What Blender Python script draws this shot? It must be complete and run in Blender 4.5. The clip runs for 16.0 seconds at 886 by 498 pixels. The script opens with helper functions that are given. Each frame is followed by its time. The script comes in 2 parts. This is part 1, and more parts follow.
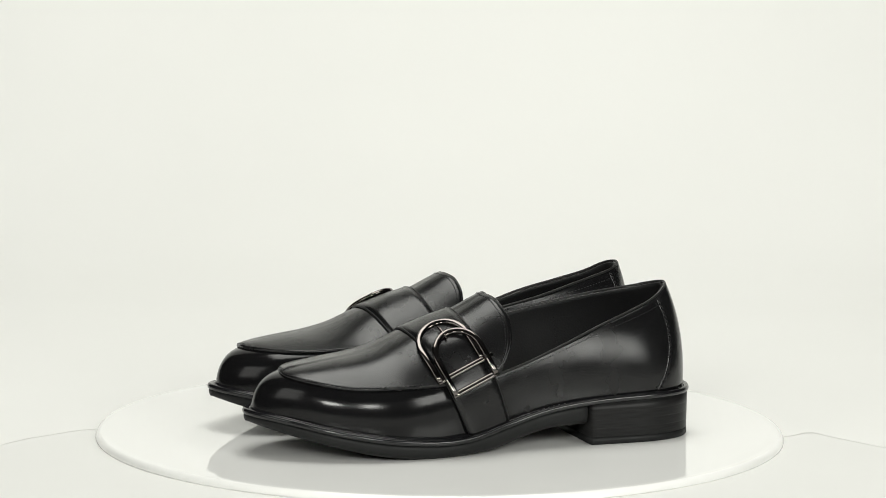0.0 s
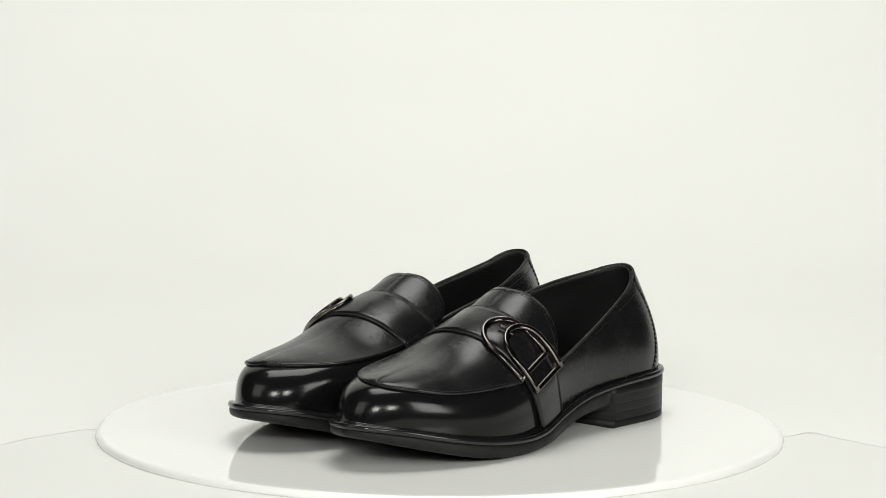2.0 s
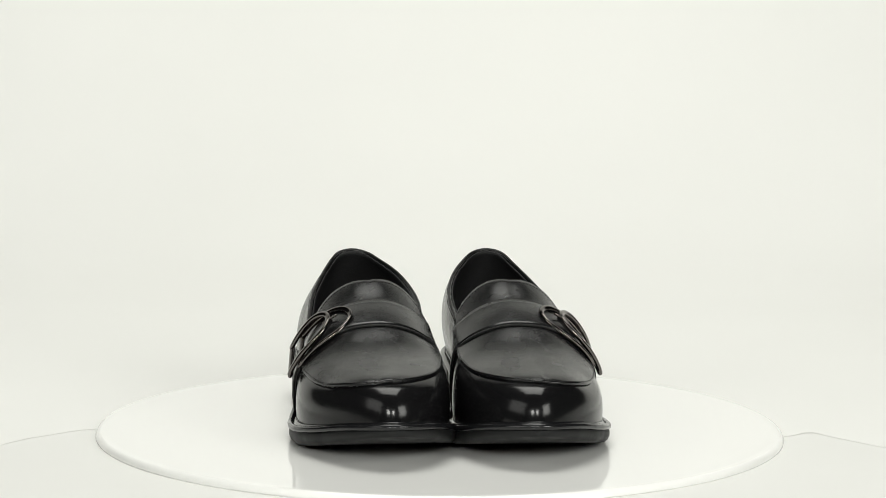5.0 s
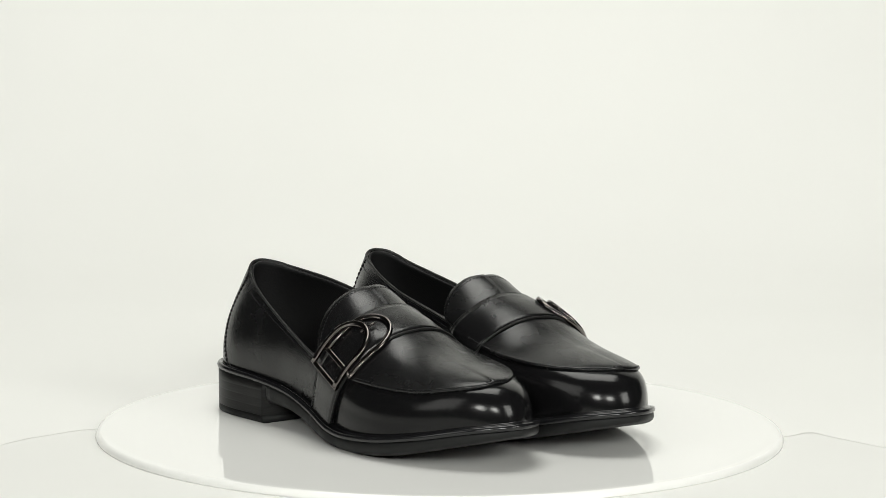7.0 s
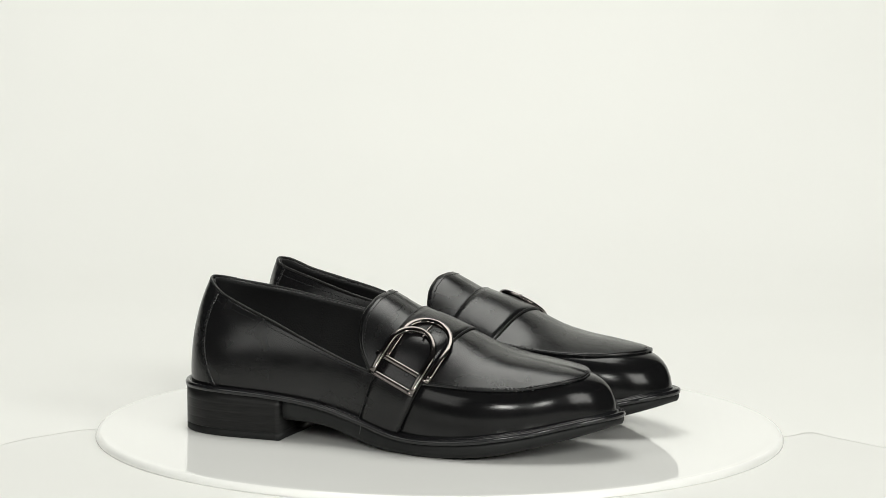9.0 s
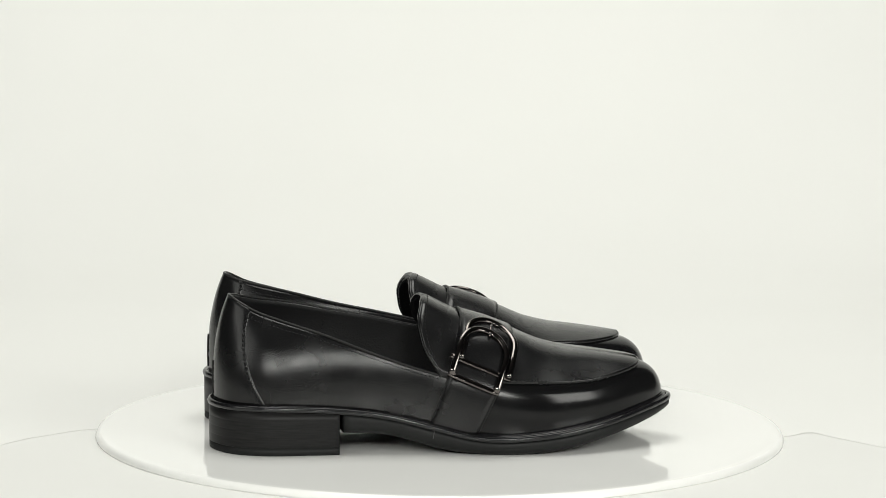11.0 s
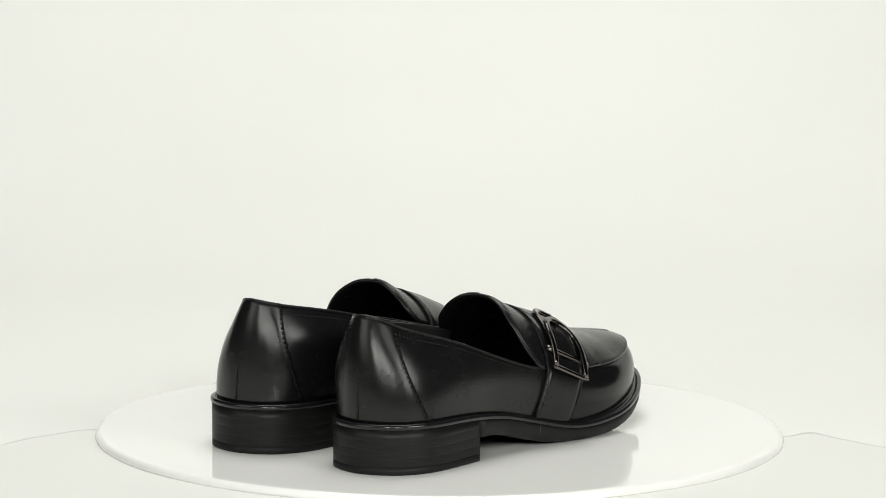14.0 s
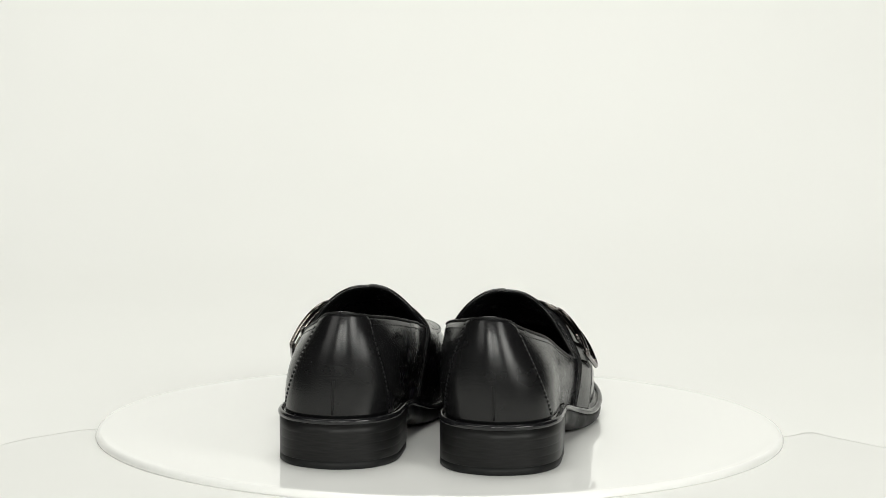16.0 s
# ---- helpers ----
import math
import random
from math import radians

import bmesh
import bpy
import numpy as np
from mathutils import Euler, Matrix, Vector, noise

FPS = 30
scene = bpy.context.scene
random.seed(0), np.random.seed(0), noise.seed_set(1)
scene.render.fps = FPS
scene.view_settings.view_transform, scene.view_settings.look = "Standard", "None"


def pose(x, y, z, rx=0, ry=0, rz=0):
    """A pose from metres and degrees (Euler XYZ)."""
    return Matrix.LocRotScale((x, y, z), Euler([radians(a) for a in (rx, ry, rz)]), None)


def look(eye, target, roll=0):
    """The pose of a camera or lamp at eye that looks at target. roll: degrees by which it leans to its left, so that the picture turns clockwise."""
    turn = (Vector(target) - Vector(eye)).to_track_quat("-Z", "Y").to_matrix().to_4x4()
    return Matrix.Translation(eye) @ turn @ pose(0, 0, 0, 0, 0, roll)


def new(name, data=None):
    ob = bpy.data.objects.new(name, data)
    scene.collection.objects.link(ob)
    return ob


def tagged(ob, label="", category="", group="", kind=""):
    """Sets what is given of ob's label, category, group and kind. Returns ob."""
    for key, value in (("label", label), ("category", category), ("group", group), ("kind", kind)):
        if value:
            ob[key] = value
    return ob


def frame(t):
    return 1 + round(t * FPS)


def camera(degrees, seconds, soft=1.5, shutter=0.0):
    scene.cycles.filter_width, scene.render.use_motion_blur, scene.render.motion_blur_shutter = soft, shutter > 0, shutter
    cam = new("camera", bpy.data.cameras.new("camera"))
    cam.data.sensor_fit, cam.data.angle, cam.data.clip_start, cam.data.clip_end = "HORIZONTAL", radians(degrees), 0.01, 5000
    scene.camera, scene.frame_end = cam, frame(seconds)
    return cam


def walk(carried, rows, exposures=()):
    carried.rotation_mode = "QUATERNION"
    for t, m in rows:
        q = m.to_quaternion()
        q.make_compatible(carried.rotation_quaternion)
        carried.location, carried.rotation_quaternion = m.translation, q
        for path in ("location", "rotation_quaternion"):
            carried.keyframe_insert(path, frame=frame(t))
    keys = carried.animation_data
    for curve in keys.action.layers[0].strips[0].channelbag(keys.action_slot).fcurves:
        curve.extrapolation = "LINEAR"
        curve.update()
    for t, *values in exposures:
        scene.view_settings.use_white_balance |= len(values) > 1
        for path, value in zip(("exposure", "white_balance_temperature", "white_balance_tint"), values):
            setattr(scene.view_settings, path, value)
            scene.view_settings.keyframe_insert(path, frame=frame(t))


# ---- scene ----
# Product shot: a still camera looks at a pair of loafers that turn on a white turntable.

# ---- camera ----
cam = camera(12.095, 16.0, soft=0.8)
EYE = Vector((0.0, -2.4894, 0.4765))
PITCH, YAW = radians(8.397), radians(0.0267)
AHEAD = Vector((math.sin(YAW) * math.cos(PITCH), math.cos(YAW) * math.cos(PITCH), -math.sin(PITCH)))
walk(cam, [(0.0, look(EYE, EYE + AHEAD, 0.423)), (16.0, look(EYE, EYE + AHEAD, 0.423))])

# ---- light ----
world = bpy.data.worlds.new("studio_world")
scene.world = world
world.use_nodes = True
world.node_tree.nodes["Background"].inputs[0].default_value = (0.9, 0.93, 1.0, 1)
world.node_tree.nodes["Background"].inputs[1].default_value = 0.02
scene.view_settings.exposure = 0.01


def softbox(name, eye, target, sx, sy, watts, colour=(0.985, 0.99, 0.935)):
    lamp = bpy.data.lights.new(name, "AREA")
    lamp.shape, lamp.size, lamp.size_y, lamp.energy, lamp.color = "RECTANGLE", sx, sy, watts, colour
    ob = new(name, lamp)
    ob.matrix_world = look(eye, target)
    return ob


softbox("softbox_top", (0.0, 0.26, 1.65), (0.0, 0.2, 0.0), 1.0, 1.0, 19.5)
softbox("softbox_front_left", (-0.37, -2.2, 0.90), (0.0, 0.0, 0.1), 0.32, 0.32, 11.5)
softbox("softbox_front_right", (0.37, -2.2, 0.90), (0.0, 0.0, 0.1), 0.32, 0.32, 10.5)
softbox("softbox_side_left", (-1.6, -1.35, 1.2), (0.0, 0.25, 0.1), 1.2, 1.2, 9.5)
softbox("softbox_side_right", (1.55, -1.5, 0.95), (0.0, 0.2, 0.1), 0.9, 0.9, 21)


# ---- materials ----
def material(name, colour, rough, metal=0.0, specular=0.5, coat=0.0, coat_rough=0.1):
    mat = bpy.data.materials.new(name)
    mat.use_nodes = True
    b = mat.node_tree.nodes["Principled BSDF"]
    b.inputs["Base Color"].default_value = (*colour, 1)
    b.inputs["Roughness"].default_value = rough
    b.inputs["Metallic"].default_value = metal
    b.inputs["Specular IOR Level"].default_value = specular
    b.inputs["Coat Weight"].default_value = coat
    b.inputs["Coat Roughness"].default_value = coat_rough
    return mat


def relief(mat, scale, strength, distance, detail=3.0, kind="noise", stretch=(1, 1, 1)):
    """Adds fine relief in object space; several calls chain."""
    t = mat.node_tree
    b = t.nodes["Principled BSDF"]
    co = t.nodes.new("ShaderNodeTexCoord")
    mp = t.nodes.new("ShaderNodeMapping")
    mp.inputs["Scale"].default_value = stretch
    t.links.new(co.outputs["Object"], mp.inputs["Vector"])
    if kind == "cells":
        tex = t.nodes.new("ShaderNodeTexVoronoi")
        tex.inputs["Scale"].default_value = scale
        out = tex.outputs["Distance"]
    else:
        tex = t.nodes.new("ShaderNodeTexNoise")
        tex.inputs["Scale"].default_value, tex.inputs["Detail"].default_value = scale, detail
        out = tex.outputs["Fac"]
    t.links.new(mp.outputs["Vector"], tex.inputs["Vector"])
    bump = t.nodes.new("ShaderNodeBump")
    bump.inputs["Strength"].default_value, bump.inputs["Distance"].default_value = strength, distance
    t.links.new(out, bump.inputs["Height"])
    if b.inputs["Normal"].is_linked:
        t.links.new(b.inputs["Normal"].links[0].from_socket, bump.inputs["Normal"])
    t.links.new(bump.outputs["Normal"], b.inputs["Normal"])
    return mat


def vary(mat, scale, low, high, socket="Roughness", detail=4.0, stretch=(1, 1, 1)):
    """Lets a value or a colour wander between low and high over the surface."""
    t = mat.node_tree
    b = t.nodes["Principled BSDF"]
    co = t.nodes.new("ShaderNodeTexCoord")
    mp = t.nodes.new("ShaderNodeMapping")
    mp.inputs["Scale"].default_value = stretch
    tex = t.nodes.new("ShaderNodeTexNoise")
    tex.inputs["Scale"].default_value, tex.inputs["Detail"].default_value = scale, detail
    ramp = t.nodes.new("ShaderNodeValToRGB")
    ramp.color_ramp.elements[0].position, ramp.color_ramp.elements[1].position = 0.35, 0.65
    for e, c in zip(ramp.color_ramp.elements, (low, high)):
        e.color = (*c, 1) if isinstance(c, tuple) else (c, c, c, 1)
    t.links.new(co.outputs["Object"], mp.inputs["Vector"])
    t.links.new(mp.outputs["Vector"], tex.inputs["Vector"])
    t.links.new(tex.outputs["Fac"], ramp.inputs["Fac"])
    t.links.new(ramp.outputs["Color"], b.inputs[socket])
    return mat


LEATHER = material("black_leather", (0.0062, 0.0062, 0.0066), 0.33, specular=0.36)
vary(LEATHER, 60, 0.20, 0.29)
relief(LEATHER, 1300, 0.14, 0.0003, kind="cells")
relief(LEATHER, 240, 0.05, 0.0005, detail=4)
relief(LEATHER, 45, 0.018, 0.002, detail=2)
TOE_LEATHER = material("polished_leather", (0.0056, 0.0056, 0.0060), 0.16, specular=0.26)
vary(TOE_LEATHER, 40, 0.13, 0.19)
relief(TOE_LEATHER, 1200, 0.03, 0.0004, kind="cells")
relief(TOE_LEATHER, 45, 0.015, 0.002, detail=2)
relief(TOE_LEATHER, 190, 0.02, 0.0008, detail=4)
LINING = material("lining_leather", (0.010, 0.010, 0.0105), 0.6, specular=0.25)
relief(LINING, 900, 0.35, 0.0006, kind="cells")
EDGE = material("cut_edge", (0.006, 0.006, 0.006), 0.5, specular=0.3)
THREAD = material("waxed_thread", (0.004, 0.004, 0.0045), 0.55, specular=0.25)
PALE_THREAD = material("pale_thread", (0.06, 0.06, 0.06), 0.5)
WELT = material("glossy_welt", (0.008, 0.008, 0.009), 0.18, specular=0.45)
vary(WELT, 120, 0.12, 0.26)
RUBBER = material("sole_rubber", (0.010, 0.0105, 0.0105), 0.5, specular=0.22)
vary(RUBBER, 60, 0.42, 0.6)
relief(RUBBER, 500, 0.12, 0.0004)
STACK = material("stacked_heel", (0.010, 0.010, 0.010), 0.40, specular=0.2)
vary(STACK, 90, (0.007, 0.007, 0.007), (0.012, 0.012, 0.012), "Base Color", stretch=(1, 1, 12))
relief(STACK, 110, 0.10, 0.0004, stretch=(1, 1, 14))
METAL = material("gunmetal", (0.14, 0.127, 0.121), 0.09, metal=1.0)
vary(METAL, 200, 0.06, 0.14)
ACRYLIC = material("white_acrylic", (0.87, 0.87, 0.85), 0.035, specular=0.5)
vary(ACRYLIC, 9, 0.02, 0.05)
PAPER = material("white_paper", (0.83, 0.83, 0.805), 0.75, specular=0.2)
relief(PAPER, 3.0, 0.05, 0.02)
vary(PAPER, 2.2, (0.765, 0.765, 0.74), (0.795, 0.795, 0.77), "Base Color")
SWEEP = material("white_backdrop", (0.83, 0.83, 0.805), 0.85, specular=0.15)
vary(SWEEP, 1.4, (0.81, 0.81, 0.785), (0.84, 0.84, 0.815), "Base Color")
ROOM = material("studio_grey", (0.05, 0.05, 0.052), 0.9)
vary(ROOM, 2.0, (0.075, 0.075, 0.077), (0.10, 0.10, 0.102), "Base Color")


# ---- mesh helpers ----
def part(name, bm, mat, parent=None, label="", smooth=True):
    bmesh.ops.recalc_face_normals(bm, faces=bm.faces)
    me = bpy.data.meshes.new(name)
    bm.to_mesh(me)
    bm.free()
    for poly in me.polygons:
        poly.use_smooth = smooth
    me.materials.append(mat)
    ob = new(name, me)
    if parent is not None:
        ob.parent = parent
    if label:
        tagged(ob, label)
    return ob


def curve_of(keys):
    """A smooth function through (x, value) keys."""
    k = np.array(keys, float)
    xs, ys = k[:, 0], k[:, 1]
    d = np.gradient(ys, xs)

    def f(x):
        x = np.clip(np.asarray(x, float), xs[0], xs[-1])
        i = np.clip(np.searchsorted(xs, x) - 1, 0, len(xs) - 2)
        h = xs[i + 1] - xs[i]
        s = (x - xs[i]) / h
        return ((2 * s**3 - 3 * s**2 + 1) * ys[i] + (s**3 - 2 * s**2 + s) * h * d[i]
                + (3 * s**2 - 2 * s**3) * ys[i + 1] + (s**3 - s**2) * h * d[i + 1])
    return f


def catmull(points, per=10, closed=True):
    p = np.array(points, float)
    m = len(p)
    out = []
    for i in range(m if closed else m - 1):
        a, b, c, d = ((p[(i + k) % m] for k in (-1, 0, 1, 2)) if closed
                      else (p[min(max(i + k, 0), m - 1)] for k in (-1, 0, 1, 2)))
        for s in np.linspace(0, 1, per, endpoint=False):
            out.append(0.5 * (2 * b + (c - a) * s + (2 * a - 5 * b + 4 * c - d) * s * s + (3 * b - a - 3 * c + d) * s**3))
    if not closed:
        out.append(p[-1])
    return np.array(out)


def resample(path, n, axes=3):
    d = np.r_[0, np.cumsum(np.linalg.norm(np.diff(path[:, :axes], axis=0), axis=1))]
    s = np.linspace(0, d[-1], n)
    return np.stack([np.interp(s, d, path[:, k]) for k in range(path.shape[1])], 1)


def grid_normals(g):
    n = np.cross(np.gradient(g, axis=0), np.gradient(g, axis=1))
    n /= np.linalg.norm(n, axis=2, keepdims=True) + 1e-12
    core = g.copy()
    core[..., 1], core[..., 2] = 0.0, 0.03
    core[..., 0] = np.clip(core[..., 0], 0.045, 0.215)
    if (n * (g - core)).sum() < 0:
        n = -n
    return n


def shell(g, thick, lift=0.0, side=1, n=None):
    """A closed solid from a grid of points: the outer face lies lift above the grid, the inner one thick below that."""
    n = grid_normals(g) if n is None else n
    top, low = g + n * lift, g + n * (lift - thick)
    a, b = g.shape[:2]
    bm = bmesh.new()
    vt = [[bm.verts.new((p[0], p[1] * side, p[2])) for p in row] for row in top]
    vl = [[bm.verts.new((p[0], p[1] * side, p[2])) for p in row] for row in low]
    for i in range(a - 1):
        for j in range(b - 1):
            bm.faces.new((vt[i][j], vt[i + 1][j], vt[i + 1][j + 1], vt[i][j + 1]))
            bm.faces.new((vl[i][j], vl[i][j + 1], vl[i + 1][j + 1], vl[i + 1][j]))
    rim = [(i, 0) for i in range(a)] + [(a - 1, j) for j in range(1, b)] + [(i, b - 1) for i in range(a - 2, -1, -1)] + [(0, j) for j in range(b - 2, 0, -1)]
    for (i, j), (k, l) in zip(rim, rim[1:] + rim[:1]):
        bm.faces.new((vt[i][j], vt[k][l], vl[k][l], vl[i][j]))
    return bm


def loft(sections, closed_ends=True, side=1):
    """Joins rings of equal length; caps the ends."""
    bm = bmesh.new()
    rings = [[bm.verts.new((p[0], p[1] * side, p[2])) for p in s] for s in sections]
    m = len(rings[0])
    for r, q in zip(rings, rings[1:]):
        for i in range(m):
            bm.faces.new((r[i], r[(i + 1) % m], q[(i + 1) % m], q[i]))
    if closed_ends:
        bm.faces.new(rings[0])
        bm.faces.new(rings[-1])
    else:
        r, q = rings[-1], rings[0]
        for i in range(m):
            bm.faces.new((r[i], r[(i + 1) % m], q[(i + 1) % m], q[i]))
    return bm


def soft_square(v, power):
    return math.copysign(abs(v) ** power, v)


def tube(path, radius, side=1, sides=10, closed=False, flat=1.0, up=None, square=1.0):
    """A round rod along a path, with capped ends; flat squashes it along up."""
    p = np.array(path, float)
    n = len(p)
    tan = np.gradient(p, axis=0) if not closed else (np.roll(p, -1, 0) - np.roll(p, 1, 0))
    tan /= np.linalg.norm(tan, axis=1, keepdims=True) + 1e-12
    ref = np.array(up if up is not None else (0.1, 0.2, 1.0), float)
    rings = []
    for i in range(n):
        a = np.cross(tan[i], ref)
        a /= np.linalg.norm(a) + 1e-12
        b = np.cross(a, tan[i])
        rings.append([p[i] + radius * (soft_square(math.cos(k), square) * a + flat * soft_square(math.sin(k), square) * b) for k in np.linspace(0, 2 * math.pi, sides, endpoint=False)])
    return loft(rings, not closed, side)


def stitches(path, normals, pitch=0.0024, length=0.0016, width=0.00036, height=0.0002, side=1):
    """A row of short thread stitches lying on a surface."""
    d = np.r_[0, np.cumsum(np.linalg.norm(np.diff(path, axis=0), axis=1))]
    bm = bmesh.new()
    for s in np.arange(pitch / 2, d[-1], pitch):
        q = [np.array([np.interp(v, d, path[:, k]) for k in range(3)]) for v in (s - length / 2, s, s + length / 2)]
        n = np.array([np.interp(s, d, normals[:, k]) for k in range(3)])
        w = np.cross(q[2] - q[0], n)
        w *= width / (np.linalg.norm(w) + 1e-12)
        base = [q[0] - n * 0.0002, q[2] - n * 0.0002]
        lo = [base[0] - w, base[1] - w, base[1] + w, base[0] + w]
        hi = [q[1] + n * height + (c - q[1]) * 0.6 for c in (q[0] - w, q[2] - w, q[2] + w, q[0] + w)]
        v = [bm.verts.new((c[0], c[1] * side, c[2])) for c in lo + hi]
        for f in ((0, 1, 2, 3), (4, 5, 6, 7), (0, 1, 5, 4), (1, 2, 6, 5), (2, 3, 7, 6), (3, 0, 4, 7)):
            bm.faces.new([v[i] for i in f])
    return bm


# ---- the shoe's form: x from heel to toe, y towards the outer side, z up ----
OUTLINE = catmull([(-0.001, 0), (0.0035, 0.0168), (0.014, 0.0284), (0.032, 0.0351), (0.060, 0.0362), (0.090, 0.0364), (0.120, 0.0400),
                   (0.150, 0.0475), (0.178, 0.0518), (0.205, 0.0505), (0.232, 0.0420), (0.255, 0.0288), (0.2695, 0.0150), (0.2755, 0.0020),
                   (0.2715, -0.0112), (0.2595, -0.0253), (0.238, -0.0368), (0.215, -0.0435), (0.190, -0.0456), (0.160, -0.0418),
                   (0.130, -0.0360), (0.100, -0.0335), (0.060, -0.0346), (0.032, -0.0342), (0.014, -0.0275), (0.0035, -0.0163)], 10)
TOE = 130
welt_z = curve_of([(-0.01, 0.0287), (0.035, 0.0286), (0.0745, 0.0266), (0.1, 0.0232), (0.125, 0.0172), (0.1515, 0.0112), (0.19, 0.0117), (0.2285, 0.0172), (0.26, 0.024), (0.278, 0.0268)])
sole_z = curve_of([(0.07, 0.0125), (0.1, 0.0108), (0.12, 0.0058), (0.1277, 0.0034), (0.15, 0.0005), (0.175, 0.0), (0.205, 0.0024), (0.236, 0.009), (0.262, 0.016), (0.278, 0.0208)])
ridge_z = curve_of([(0.115, 0.0905), (0.1262, 0.0878), (0.1484, 0.0776), (0.162, 0.0735), (0.1788, 0.0667), (0.1962, 0.059), (0.2113, 0.0552), (0.2245, 0.0534), (0.24, 0.0514), (0.259, 0.0495)])
ridge_y = curve_of([(0.12, -0.0045), (0.16, -0.002), (0.2, 0.001), (0.23, 0.004), (0.26, 0.0055)])
seam_zo = curve_of([(0.115, 0.0535), (0.1313, 0.0462), (0.16, 0.043), (0.178, 0.0418), (0.199, 0.0411), (0.223, 0.0414), (0.2447, 0.0452), (0.2585, 0.0482)])
seam_zi = curve_of([(0.115, 0.069), (0.14, 0.0612), (0.169, 0.0532), (0.199, 0.0495), (0.224, 0.0481), (0.2447, 0.0480), (0.2585, 0.0482)])
side_yo = curve_of([(0.115, 0.036), (0.14, 0.0395), (0.16, 0.0416), (0.18, 0.0412), (0.2, 0.0392), (0.2235, 0.0355), (0.26, 0.034)])
side_yi = curve_of([(0.115, -0.0345), (0.14, -0.035), (0.18, -0.0355), (0.2, -0.036), (0.236, -0.0372), (0.26, -0.035)])
top_out = [(0.0111, -0.005, 0.0898), (0.0146, 0.0045, 0.0880), (0.0258, 0.0120, 0.0820), (0.043, 0.0187, 0.0763), (0.0645, 0.0255, 0.0696), (0.090, 0.0306, 0.0598), (0.1165, 0.0355, 0.0505)]
top_in = [(0.0146, -0.0132, 0.0885), (0.0248, -0.0195, 0.0860), (0.0500, -0.0285, 0.0812), (0.075, -0.0338, 0.0755), (0.100, -0.0355, 0.0705), (0.122, -0.0345, 0.0655)]
SEAM_END = 0.2535
JOIN = 0.140


def round_off(x):
    return np.sqrt(np.maximum(1 - np.maximum(0, (x - 0.18) / (SEAM_END - 0.18)) ** 2.6, 0))


def seam(x, outer):
    c = 0.0055 * np.clip((x - 0.19) / 0.06, 0, 1)
    y = (side_yo(x) if outer else side_yi(x)) * round_off(x) + c
    return np.stack([x, y, seam_zo(x) if outer else seam_zi(x)], -1)


def dome(x, q):
    """The top of the foot between the two seams; q runs from 1, outer, to -1, inner."""
    so, si = seam(x, True), seam(x, False)
    yr = np.clip(ridge_y(x), si[..., 1], so[..., 1])
    a = np.abs(q)
    y = np.where(q > 0, yr + (so[..., 1] - yr) * a, yr + (si[..., 1] - yr) * a)
    zs = np.where(q > 0, so[..., 2], si[..., 2])
    p = np.where(q > 0, 2.4, 2.0) + 0.3 * np.clip((x - 0.15) / 0.08, 0, 1)
    r = round_off(x) * 1.7
    rise = r / (1 + r**4) ** 0.25
    return np.stack([x, y, zs + (ridge_z(x) - zs) * rise * (1 - a**p)], -1)


def outline_y(x, outer):
    half = OUTLINE[:TOE + 1] if outer else np.vstack([OUTLINE[TOE:], OUTLINE[:1]])[::-1]
    return np.interp(x, half[:, 0], half[:, 1])


def plan_normal(p):
    t = np.roll(p, -1, 0) - np.roll(p, 1, 0)
    n = np.stack([t[:, 1], -t[:, 0]], 1)
    n /= np.linalg.norm(n, axis=1, keepdims=True)
    return -n if (n * (p - np.array([0.14, 0]))).sum() < 0 else n


NORMAL2 = plan_normal(OUTLINE)
FOOT2 = OUTLINE - NORMAL2 * (0.0034 + 0.0012 * np.clip((OUTLINE[:, :1] - 0.1) / 0.05, 0, 1) * np.clip((0.26 - OUTLINE[:, :1]) / 0.05, 0, 1))


def wall_from(foot, top, out, k, rows, swell=0.0):
    """The side of the upper from the welt to its upper edge."""
    f = np.column_stack([foot, welt_z(foot[:, 0]) - 0.0005])
    mean = 0.5 * (f[:, :2] + top[:, :2])
    k = k[:, None]
    tip = np.clip((foot[:, :1] - 0.245) / 0.025, 0, 1)
    c = np.column_stack([f[:, :2] + (mean - f[:, :2]) * 0.12 * k + out * ((0.0024 - 0.0036 * tip) * (1 - k) + (0.0030 + swell) * k),
                         f[:, 2] + (top[:, 2] - f[:, 2]) * ((0.80 + 0.07 * tip[:, 0]) * (1 - k[:, 0]) + 0.60 * k[:, 0])])
    v = np.linspace(0, 1, rows)[None, :, None]
    return (1 - v) ** 2 * f[:, None] + 2 * v * (1 - v) * c[:, None] + v**2 * top[:, None]


def front_wall(n=110, rows=22):
    i0 = int(np.argmax((OUTLINE[:, 0] > JOIN)))
    i1 = len(OUTLINE) - 1 - int(np.argmax((OUTLINE[::-1, 0] > JOIN)))
    m = n // 2
    both = np.hstack([FOOT2, NORMAL2])
    both = np.vstack([resample(both[i0:TOE + 1], m + 1, 2)[:-1], resample(both[TOE:i1 + 1], n - m, 2)])
    xs = SEAM_END - (SEAM_END - JOIN) * np.linspace(1, 0, 80) ** 2
    edge = np.vstack([resample(seam(xs, True), m + 1)[:-1], resample(seam(xs[::-1], False), n - m)])
    s = np.linspace(0, 1, n)
    k = np.clip(1 - np.minimum(s, 1 - s) / 0.16, 0, 1) ** 1.5
    g = wall_from(both[:, :2], edge, both[:, 2:], k, rows)
    for _ in range(8):
        g[1:-1] = 0.25 * g[:-2] + 0.5 * g[1:-1] + 0.25 * g[2:]
    return g


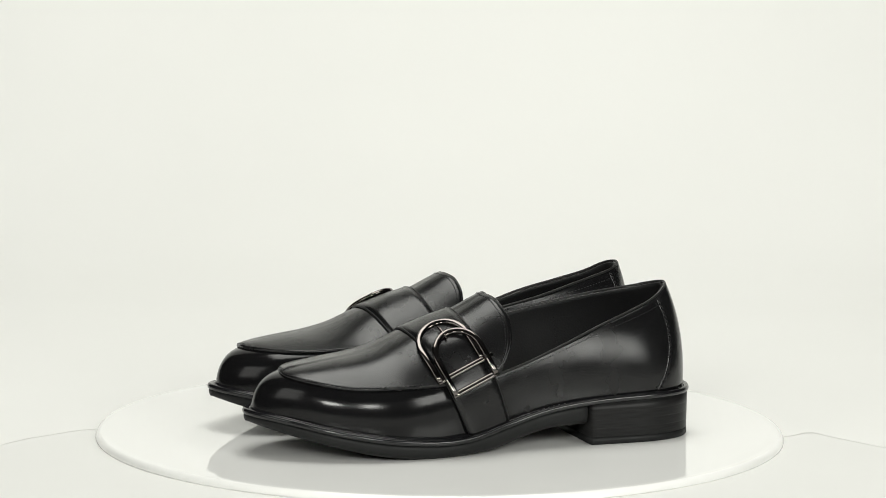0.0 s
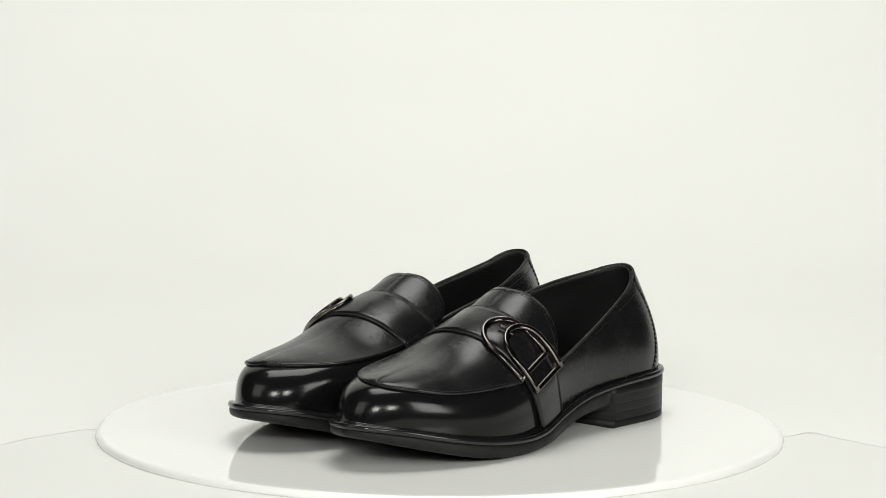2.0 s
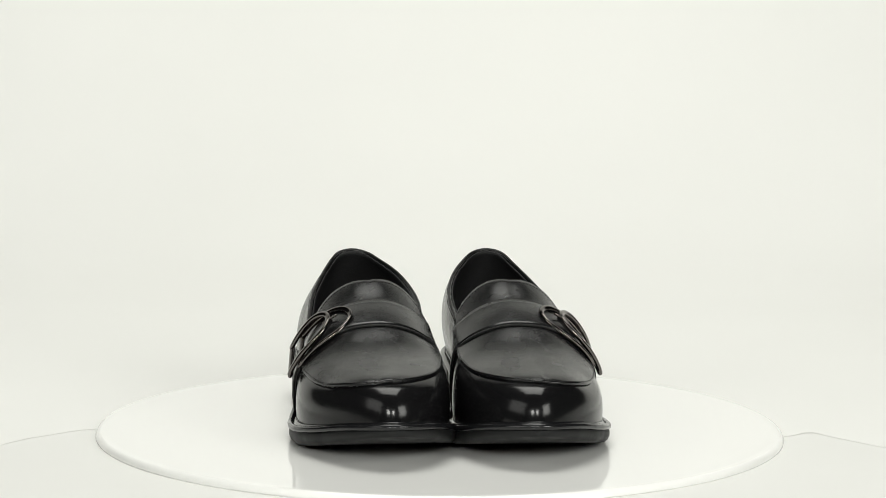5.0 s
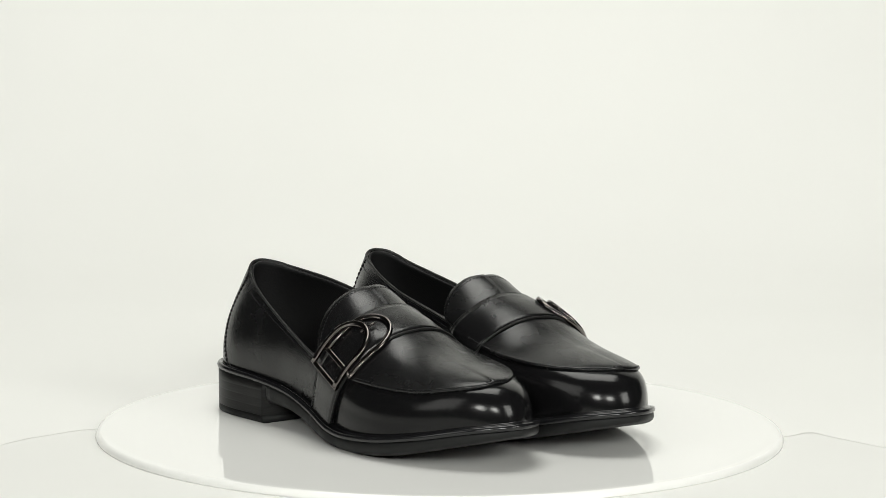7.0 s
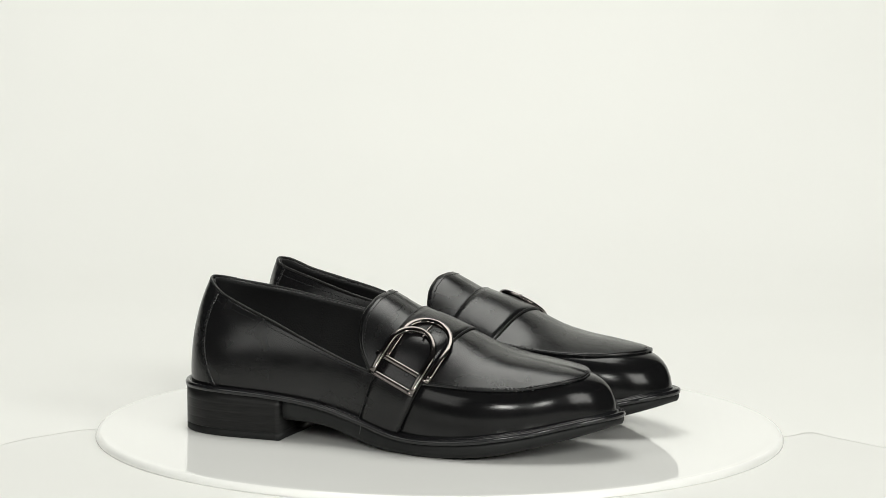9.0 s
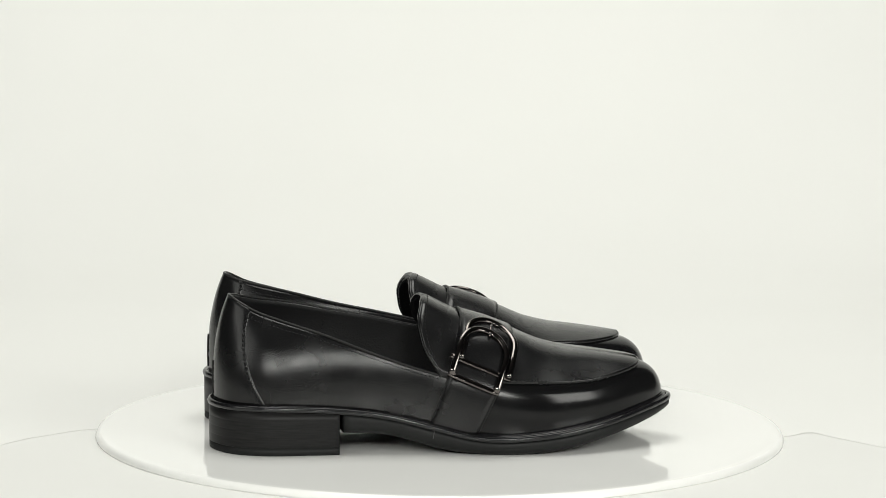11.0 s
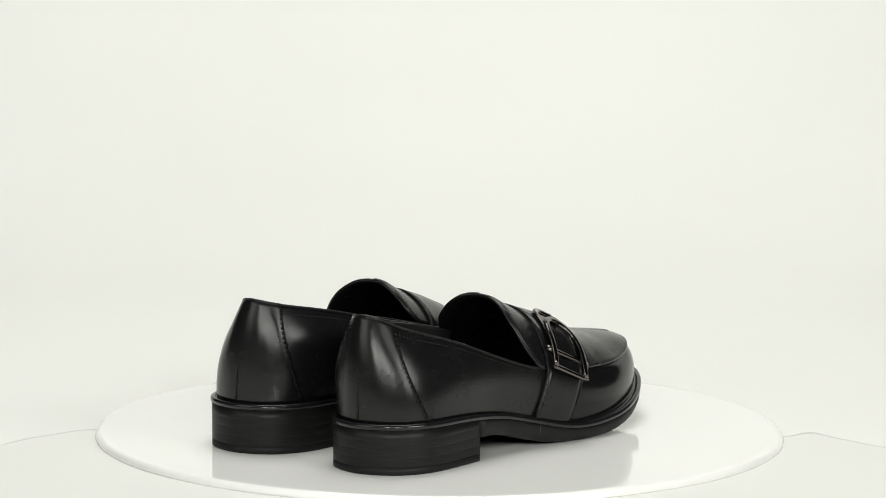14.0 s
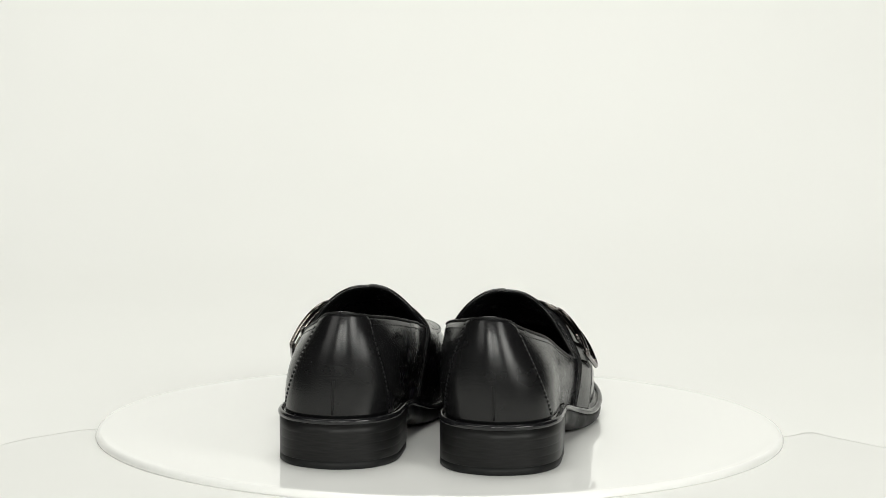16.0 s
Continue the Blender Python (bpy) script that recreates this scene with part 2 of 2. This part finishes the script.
def rear_wall(n=110, rows=22):
    i0 = int(np.argmax((OUTLINE[:, 0] > JOIN)))
    i1 = len(OUTLINE) - 1 - int(np.argmax((OUTLINE[::-1, 0] > JOIN)))
    both = np.hstack([FOOT2, NORMAL2])
    both = resample(np.vstack([both[i1:], both[:i0 + 1]]), n, 2)
    j = np.array([JOIN])
    edge = catmull([*seam(j, False), *top_in[::-1], *top_out, *seam(j, True)], 12, closed=False)
    edge = resample(edge, n)
    # the inner quarter is fuller than the outer one
    swell = 0.0065 * np.clip((-both[:, 1:2] - 0.015) / 0.015, 0, 1) * np.clip((0.13 - both[:, :1]) / 0.04, 0, 1)
    return wall_from(both[:, :2], edge, both[:, 2:], np.ones(n), rows, swell)


FRONT, REAR = front_wall(), rear_wall()


def side_section(x, outer, v):
    """The side wall at one x, for what is wrapped round the foot."""
    fy = outline_y(x, outer) + (-0.0046 if outer else 0.0046)
    fz = welt_z(x) - 0.0005
    t = seam(x, outer)
    cy = fy + (0.0016 if outer else -0.0016)
    cz = fz + (t[..., 2] - fz) * 0.80
    y = (1 - v) ** 2 * fy + 2 * v * (1 - v) * cy + v**2 * t[..., 1]
    z = (1 - v) ** 2 * fz + 2 * v * (1 - v) * cz + v**2 * t[..., 2]
    return np.stack([x, y, z], -1)


def strap_grid(nu=9):
    """The band over the instep, from welt to welt."""
    kinds = [("o", v) for v in np.linspace(0.0, 0.96, 16)] + [("d", q) for q in np.linspace(0.97, -0.97, 40)] + [("i", v) for v in np.linspace(0.96, 0.0, 16)]
    rows = []
    for u in np.linspace(0, 1, nu):
        row = []
        for kind, val in kinds:
            x = np.array(0.15)
            for _ in range(12):
                p = dome(x, np.array(val)) if kind == "d" else side_section(x, kind == "o", val)
                z = p[2]
                x = 0.5 * x + 0.5 * ((0.1191 + 0.362 * z) * (1 - u) + (0.1462 + 0.465 * z) * u)
            row.append(dome(x, np.array(val)) if kind == "d" else side_section(x, kind == "o", val))
        rows.append(row)
    g = np.array(rows)
    for _ in range(4):
        g[:, 1:-1] = 0.25 * g[:, :-2] + 0.5 * g[:, 1:-1] + 0.25 * g[:, 2:]
    return g


STRAP = strap_grid()


def build_sole(root, side):
    # welt: a ring with two beads and a groove
    prof = [(-0.0075, -0.0030), (-0.0066, 0.0010), (-0.0048, 0.0019), (-0.0034, 0.0012), (-0.0029, -0.0008), (-0.0023, 0.0002),
            (-0.0011, 0.0010), (0.0003, 0.0005), (0.0009, -0.0008), (0.0006, -0.0022), (-0.0008, -0.0031)]
    rings = []
    for p, n in zip(OUTLINE, NORMAL2):
        rings.append([(p[0] + n[0] * o, p[1] + n[1] * o, float(welt_z(p[0])) + z) for o, z in prof])
    part("welt", loft(rings, False, side), WELT, root, "glossy black grooved welt")
    waist = [p for p in OUTLINE[:TOE] if 0.086 < p[0] < 0.132]
    line = np.array([(p[0], p[1] - 0.0018, float(welt_z(p[0])) + 0.0006) for p in waist])
    part("welt_stitching", stitches(line, np.tile((0.0, 0.25, 0.97), (len(line), 1)), 0.0034, 0.0020, 0.0003, 0.0003, side), PALE_THREAD, root, "pale dashes of welt stitching")
    # forepart and waist of the sole
    secs = []
    for s in np.linspace(0, 1, 70):
        x = 0.0745 + (0.2753 - 0.0745) * math.sin(s * math.pi / 2)
        yo, yi = float(outline_y(x, True)), float(outline_y(x, False))
        mid, half = (yo + yi) / 2, (yo - yi) / 2
        zt, zb = float(welt_z(x)) - 0.0029, float(sole_z(x))
        h = zt - zb
        rim = [(0.0006, zt), (0.0, zt - 0.12 * h), (0.0, zt - 0.5 * h), (0.0008, zb + 0.24 * h), (0.0026, zb + 0.07 * h), (0.0055, zb)]
        ring = [(x, mid + half - min(i, half * 0.8), z) for i, z in rim] + [(x, mid - half + min(i, half * 0.8), z) for i, z in rim[::-1]]
        secs.append(ring)
    part("outsole", loft(secs, True, side), RUBBER, root, "matte black rubber outsole")
    # heel: a stacked block with faint joints, over a rubber tip
    lines = (0.0045, 0.0098, 0.0150, 0.0202)
    levels = []
    for k, z in enumerate(lines):
        levels += [(z + 0.0001, 0.0), (z + 0.0004, 0.0)]
        if k < 3:
            levels += [(lines[k + 1] - 0.0004, 0.0), (lines[k + 1] - 0.0001, 0.00007)]
    levels += [(None, 0.0)]
    heel = part("heel", heel_block(levels, side), STACK, root, "low black stacked block heel")
    part("heel_tip", heel_block([(0.0, 0.0005), (0.0005, 0.0), (0.0046, 0.0)], side), RUBBER, heel, "black rubber heel tip")


def heel_block(levels, side):
    """Rings of the heel's plan, closed by a straight front."""
    back = [i for i in range(-60, 60) if OUTLINE[i][0] < 0.0748]
    rings = []
    for z, inset in levels:
        ring = []
        for i in back:
            low = 0.028 - (z if z is not None else 0.025)
            p = OUTLINE[i] - NORMAL2[i] * (inset + 0.012 * low)
            ring.append((min(p[0], 0.0746), p[1], z if z is not None else float(welt_z(p[0])) - 0.0028))
        rings.append(ring)
    return loft(rings, True, side)


def build_upper(root, side):
    mid = len(REAR) // 2 + int(np.argmin(REAR[len(REAR) // 2 - 12:len(REAR) // 2 + 13, 0, 0])) - 12
    part("quarter", shell(REAR[mid:], 0.0016, 0, side), LEATHER, root, "smooth black leather outer quarter")
    part("quarter", shell(REAR[:mid + 1], 0.0016, 0, side), LEATHER, root, "smooth black leather inner quarter")
    part("vamp", shell(FRONT, 0.0016, 0, side), TOE_LEATHER, root, "polished black leather toe and vamp")
    nrm = grid_normals(REAR)
    # heel counter, an overlay with double stitching at its edges
    back_x = curve_of([(0.0, 0.0295), (0.2, 0.0232), (0.45, 0.0190), (0.75, 0.0188), (1.0, 0.0226)])
    rows = REAR.shape[1]
    cols = []
    for j in range(rows):
        line = REAR[:, j]
        xb = float(back_x(j / (rows - 1)))
        a = np.arange(len(line))
        io = np.interp(xb, line[mid:, 0], a[mid:])
        ii = np.interp(xb, line[:mid + 1, 0][::-1], a[:mid + 1][::-1])
        s = np.linspace(ii, io, 40)
        cols.append(np.stack([np.interp(s, a, line[:, k]) for k in range(3)], 1))
    counter = np.array(cols)
    counter[-1] += (counter[-1] - counter[-2]) * 0.22
    taper = np.clip(np.minimum(np.arange(40), np.arange(39, -1, -1)) / 2.5, 0.12, 1)[None, :, None]
    ob = part("heel_counter", shell(counter, 0.0009, 0.0005, side, grid_normals(counter) * taper), LEATHER, root, "polished black leather heel counter")
    cn = grid_normals(counter)
    for c in (1, -2):
        part("stitching", stitches(counter[1:-1, c] + cn[1:-1, c] * 0.0005, cn[1:-1, c], 0.0029, 0.0019, 0.0007, 0.0003, side), THREAD, ob)
    away = np.array([1, 0, 0]) * 0.0018
    for c in (0, -1):
        part("stitching", stitches(counter[1:-1, c] + away + cn[1:-1, c] * 0.0002, cn[1:-1, c], 0.0029, 0.0019, 0.0007, 0.0003, side), THREAD, ob)
    c0 = int(np.argmin(counter[2, :, 0]))
    part("back_seam", tube(counter[1:8, c0] + cn[1:8, c0] * 0.0006, 0.0007, side, 8), EDGE, ob)
    # collar binding and its seam
    edge = resample(REAR[:, -1], 120)
    part("collar_binding", tube(edge + np.array([0, 0, -0.0002]), 0.0008, side, 8), EDGE, root)
    row = REAR[3:-3, -3]
    part("collar_stitching", stitches(row, nrm[3:-3, -3], side=side), THREAD, root)
    # lining and insole
    lining = REAR - nrm * 0.0019
    lin = part("lining", shell(lining, 0.0009, 0, side), LINING, root, "dull black leather lining")
    inner_n = grid_normals(lining)
    for i in (int(len(lining) * 0.24), int(len(lining) * 0.76)):
        part("stitching", stitches(lining[i, 8:-1] - inner_n[i, 8:-1] * 0.0010, -inner_n[i, 8:-1], side=side), THREAD, lin)
    secs = []
    for x in np.linspace(0.007, 0.205, 40):
        yo, yi = float(outline_y(x, True)) - 0.0052, float(outline_y(x, False)) + 0.0052
        z = float(welt_z(x)) + 0.0035
        secs.append([(x, y, z - 0.0006 * math.cos(a) * 2) for y, a in ((yo, 1.5), ((yo + yi) / 2, 0), (yi, 1.5))] + [(x, yi, z - 0.003), (x, yo, z - 0.003)])
    part("insole", loft(secs, True, side), LINING, root, "black leather insole")
    # apron with a raised lip, sewn on the vamp
    xs = SEAM_END - 0.0004 - (SEAM_END - 0.0004 - 0.158) * np.linspace(1, 0.0, 60) ** 2
    q = np.sin(np.linspace(-1, 1, 49) * math.pi / 2) * 1.0
    g = dome(xs[:, None] + np.zeros(49), q[None, :] + np.zeros((60, 1)))
    edge = (np.abs(q) ** 8)[None, :]
    g[..., 1] *= 1 + 0.03 * edge
    g[..., 0] += 0.0010 * np.clip((xs[:, None] - 0.235) / 0.02, 0, 1)
    gn = grid_normals(g)
    gn[53:] = gn[52]
    for _ in range(6):
        gn[1:-1] = 0.25 * gn[:-2] + 0.5 * gn[1:-1] + 0.25 * gn[2:]
        gn[-1] = gn[-2]
    apron = part("apron", shell(g, 0.0030, 0.0016, side, gn), LEATHER, root, "smooth black leather apron with raised stitched edge")
    lip = np.vstack([g[:, 48], g[-1, 2:47:4][::-1], g[:, 0][::-1]])
    lip = resample(lip, 150)
    for _ in range(3):
        lip[1:-1] = 0.25 * lip[:-2] + 0.5 * lip[1:-1] + 0.25 * lip[2:]
    part("apron_lip", tube(lip + np.array([0, 0, 0.0004]), 0.0014, side, 10), LEATHER, apron, "rolled leather edge")
    rim = np.vstack([g[:54, 46], g[54, 3:46][::-1], g[:54, 2][::-1]])
    rn = np.vstack([gn[:54, 46], gn[54, 3:46][::-1], gn[:54, 2][::-1]])
    part("stitching", stitches(rim + rn * 0.0016, rn, side=side), THREAD, apron)
    # tongue
    tip_x = curve_of([(-1.0, 0.133), (-0.9, 0.1265), (-0.75, 0.1240), (-0.4, 0.1238), (0.0, 0.1262), (0.4, 0.1232), (0.75, 0.1208), (0.9, 0.1242), (1.0, 0.132)])
    q = np.linspace(-1, 1, 53)
    t = np.linspace(0, 1, 22)[:, None]
    x = tip_x(q)[None, :] * (1 - t) + 0.164 * t
    g = dome(x, q[None, :] + 0 * t)
    flare = np.clip((0.136 - x) / 0.014, 0, 1) ** 2
    g[..., 2] += 0.0006 * flare
    tongue = part("tongue", shell(g, 0.0026, 0.0012, side), LEATHER, root, "black leather tongue with stitched rounded edge")
    gn = grid_normals(g)
    part("stitching", stitches(0.5 * (g[1] + g[2])[2:-2] + gn[1, 2:-2] * 0.0013, gn[1, 2:-2], side=side), THREAD, tongue)
    part("tongue_edge", tube(g[0] + gn[0] * -0.0002, 0.0012, side, 8), LEATHER, tongue)
    # strap
    sn = grid_normals(STRAP)
    u, b = np.meshgrid(np.linspace(-1, 1, STRAP.shape[0]), np.arange(STRAP.shape[1]), indexing="ij")
    puff = STRAP + sn * (0.0024 * np.clip(1 - np.abs(u) ** 4, 0, 1) * np.exp(-((b - 22) / 4.5) ** 2))[..., None]
    strap = part("strap", shell(puff, 0.0034, 0.0029, side), LEATHER, root, "black leather strap wrapped over the instep")
    sn = grid_normals(STRAP)
    for u in (0, -1):
        part("strap_edge", tube(STRAP[u, 1:-1] + sn[u, 1:-1] * 0.0023, 0.0007, side, 8), EDGE, strap)
    build_buckle(root, side)


def build_buckle(root, side):
    """Two linked D-shaped frames on the outer side of the strap, with a short prong."""
    c = STRAP[4]
    n = grid_normals(STRAP)[4]
    d = np.r_[0, np.cumsum(np.linalg.norm(np.diff(c, axis=0), axis=1))]
    start = np.interp(0.0408, c[:22, 2], d[:22])
    pts = [np.array([np.interp(start + b, d, c[:, k] + n[:, k] * 0.0052) for k in range(3)]) for b in (0.0, 0.024, 0.048)]
    ex = np.array([0.0275, 0.0041, -0.0116])
    ex /= np.linalg.norm(ex)

    def place(a, b, h=0.0):
        s = b / 0.048
        p = pts[0] * (1 - s) * (1 - 2 * s) + pts[1] * 4 * s * (1 - s) + pts[2] * s * (2 * s - 1)
        t = pts[0] * (4 * s - 3) + pts[1] * (4 - 8 * s) + pts[2] * (4 * s - 1)
        up = np.cross(t, ex)
        up /= np.linalg.norm(up)
        if up[1] < 0:
            up = -up
        return p + ex * a + up * h

    def arch(b0, half, leg, shift, h):
        path = [(-half, b) for b in np.linspace(0, leg, 8)]
        path += [(-half * math.cos(f), leg + half * 1.03 * math.sin(f)) for f in np.linspace(0.12, math.pi - 0.12, 26)]
        path += [(half, b) for b in np.linspace(leg, 0, 8)]
        return [place(a + shift, b0 + b, h) for a, b in path]

    up = place(0, 0.02, 1.0) - place(0, 0.02, 0.0)
    def rod(path, radius):
        return tube(path, radius, side, 16, flat=0.75, up=up, square=0.7)

    buckle = part("buckle", rod(arch(0.0, 0.0142, 0.0182, 0.0, 0.0016), 0.0018), METAL, root, "polished dark gunmetal double D buckle")
    part("buckle_bar", rod([place(a, 0.0, 0.0010) for a in np.linspace(-0.0158, 0.0158, 8)], 0.0017), METAL, buckle)
    part("rear_frame", rod(arch(0.0098, 0.0151, 0.0196, 0.0034, -0.0006), 0.0018), METAL, buckle)
    part("cross_bar", rod([place(a, 0.0098, -0.0004) for a in np.linspace(-0.0182, 0.0200, 8)], 0.0016), METAL, buckle)
    part("prong", tube([place(0.0015, b, 0.0020) for b in np.linspace(0.0295, 0.0385, 6)], 0.0008, side, 8, up=up), METAL, buckle)


def loafer(side, label):
    root = new("loafer")
    tagged(root, label, "shoe", "pair of loafers")
    build_sole(root, side)
    build_upper(root, side)
    return root


# ---- studio ----
def plain_mesh(name, verts, faces, mat, label, category, smooth=False):
    bm = bmesh.new()
    v = [bm.verts.new(c) for c in verts]
    for f in faces:
        bm.faces.new([v[i] for i in f])
    ob = part(name, bm, mat, None, label, smooth)
    return tagged(ob, label, category, kind="structure")


def backdrop():
    """A white sheet that runs over the table and sweeps up behind it."""
    path = [(-0.75, 0.0)] + [(y, 0.0) for y in np.linspace(-0.6, 0.55, 12)]
    path += [(0.55 + 0.75 * math.sin(a), 0.75 * (1 - math.cos(a))) for a in np.linspace(0.1, math.radians(84), 20)]
    y, z = path[-1]
    path += [(y + 0.0105 * k * 10, z + 0.1 * k * 10) for k in (0.4, 0.8, 1.2)]
    bm = bmesh.new()
    low, top = [], []
    for p, q in path:
        top.append([bm.verts.new((x, p, q - 0.0044)) for x in np.linspace(-1.15, 1.15, 12)])
        low.append([bm.verts.new((x, p, q - 0.0092)) for x in np.linspace(-1.15, 1.15, 12)])
    for g in (top, low):
        for i in range(len(g) - 1):
            for j in range(11):
                bm.faces.new((g[i][j], g[i + 1][j], g[i + 1][j + 1], g[i][j + 1]))
    for j in range(11):
        for k in (0, -1):
            bm.faces.new((top[k][j], top[k][j + 1], low[k][j + 1], low[k][j]))
    for i in range(len(top) - 1):
        for k in (0, -1):
            bm.faces.new((top[i][k], top[i + 1][k], low[i + 1][k], low[i][k]))
    ob = part("backdrop", bm, SWEEP, None, "", True)
    tagged(ob, "seamless white paper backdrop sweeping up behind the table", "backdrop", kind="structure")


def turntable():
    """A round white plate with a rounded rim on a lower drum."""
    prof = [(0.0, 0.0), (0.12, 0.0), (0.2, 0.0), *[(0.2040 + 0.0038 * math.sin(a), -0.0042 * (1 - math.cos(a))) for a in np.linspace(0, math.pi / 2, 9)], (0.19, -0.0043), (0.0, -0.0043)]
    root = new("turntable")
    tagged(root, "round glossy white acrylic turntable plate", "turntable")
    n = 160
    bm = bmesh.new()
    rings = [[bm.verts.new((r * math.cos(a), r * math.sin(a), z)) for a in np.linspace(0, 2 * math.pi, n, endpoint=False)] for r, z in prof[1:-1]]
    c0, c1 = bm.verts.new((0, 0, 0)), bm.verts.new((0, 0, prof[-1][1]))
    for a, b in zip(rings, rings[1:]):
        for i in range(n):
            bm.faces.new((a[i], a[(i + 1) % n], b[(i + 1) % n], b[i]))
    for i in range(n):
        bm.faces.new((c0, rings[0][i], rings[0][(i + 1) % n]))
        bm.faces.new((c1, rings[-1][i], rings[-1][(i + 1) % n]))
    part("plate", bm, ACRYLIC, root)
    bm = bmesh.new()
    bmesh.ops.create_cone(bm, cap_ends=True, segments=96, radius1=0.15, radius2=0.15, depth=0.0050)
    bmesh.ops.translate(bm, verts=bm.verts, vec=(0, 0, -0.0066))
    part("drum", bm, PAPER, root)
    return root


def paper_sheet():
    """The front cover sheet on the table; its back edge is wavy and a little lifted."""
    edge = [(-0.60, -0.16), (-0.40, -0.10), (-0.27, -0.060), (-0.248, -0.024), (-0.217, 0.008), (-0.10, 0.02), (0.10, 0.02), (0.213, 0.000), (0.219, 0.012), (0.231, 0.009), (0.268, -0.034), (0.40, -0.09), (0.60, -0.16)]
    def curl(x):
        """How far the edge stands up: only at two creased spots beside the plate."""
        return 0.0009 * math.exp(-((x + 0.252) / 0.009) ** 2) + 0.0016 * math.exp(-((x - 0.224) / 0.008) ** 2)

    back = resample(np.array(edge), 260)
    for _ in range(3):
        back[1:-1] = 0.25 * back[:-2] + 0.5 * back[1:-1] + 0.25 * back[2:]
    bm = bmesh.new()
    rows = []
    for d in (0.0, 0.004, 0.012, 0.05, 0.2, 0.5):
        fade = math.exp(-d / 0.006)
        rows.append([bm.verts.new((x, y - d, -0.00437 + fade * curl(x) * (0.6 + 0.8 * noise.noise((x * 90, d, 3.0))))) for x, y in back])
    lower = [[bm.verts.new(v.co - Vector((0, 0, 0.00004))) for v in r] for r in rows]
    for g in (rows, lower):
        for a, b in zip(g, g[1:]):
            for i in range(len(a) - 1):
                bm.faces.new((a[i], a[i + 1], b[i + 1], b[i]))
    for a, b in ((rows[0], lower[0]), (rows[-1], lower[-1])):
        for i in range(len(a) - 1):
            bm.faces.new((a[i], a[i + 1], b[i + 1], b[i]))
    for k in (0, -1):
        for i in range(len(rows) - 1):
            bm.faces.new((rows[i][k], rows[i + 1][k], lower[i + 1][k], lower[i][k]))
    ob = part("paper_sheet", bm, PAPER)
    tagged(ob, "white paper sheet with creased edge under the turntable", "paper")


def box_mesh(name, lo, hi, mat, label, category):
    v = [(x, y, z) for x in (lo[0], hi[0]) for y in (lo[1], hi[1]) for z in (lo[2], hi[2])]
    return plain_mesh(name, v, [(0, 1, 3, 2), (4, 6, 7, 5), (0, 4, 5, 1), (2, 3, 7, 6), (0, 2, 6, 4), (1, 5, 7, 3)], mat, label, category)


def studio():
    box_mesh("floor", (-3, -3.6, -0.86), (3, 2.6, -0.76), ROOM, "dark grey studio floor", "floor")
    box_mesh("ceiling", (-3, -3.6, 2.4), (3, 2.6, 2.5), ROOM, "dark grey studio ceiling", "ceiling")
    box_mesh("wall_north", (-3, 2.6, -0.86), (3, 2.7, 2.5), ROOM, "dark grey studio wall", "wall")
    box_mesh("wall_south", (-3, -3.7, -0.86), (3, -3.6, 2.5), ROOM, "dark grey studio wall", "wall")
    box_mesh("wall_east", (3, -3.7, -0.86), (3.1, 2.7, 2.5), ROOM, "dark grey studio wall", "wall")
    box_mesh("wall_west", (-3.1, -3.7, -0.86), (-3, 2.7, 2.5), ROOM, "dark grey studio wall", "wall")
    box_mesh("table", (-1.15, -0.74, -0.76), (1.15, 0.5, -0.0095), PAPER, "white table under the backdrop paper", "table")


studio()
backdrop()
paper_sheet()
PLATE = turntable()
LEFT = loafer(1, "black leather loafer with gunmetal double buckle, on turntable")
RIGHT = loafer(-1, "black leather loafer with gunmetal double buckle, beside its mate")


def scuff(shoe, side):
    """A short pale scratch across the edge of the sole."""
    path = []
    for k in range(6):
        x = 0.1262 + 0.0010 * k / 5
        path.append((x, float(outline_y(x, True)) + 0.0001 + (0.0004 if k > 3 else 0.0), 0.0095 + 0.0070 * k / 5))
    part("scratch", tube(path, 0.00016, side, 6), PALE_THREAD, shoe, "short pale scratch on the sole edge")


scuff(RIGHT, -1)

# ---- movement ----
def turn_at(t):
    return 0.248 + 15.2086 * t


def motions():
    times = [k * 0.2 for k in range(81)]
    spots = ((PLATE, (0.0, 0.0, 0.0), 0.0), (LEFT, (0.1463, 0.0025, 0.0), -161.3), (RIGHT, (0.1176, 0.0936, 0.0), -158.25))
    for thing, (x, y, z), heading in spots:
        rest = pose(x, y, z, 0, 0, heading)
        walk(thing, [(t, pose(0, 0, 0, 0, 0, turn_at(t)) @ rest) for t in times])


motions()
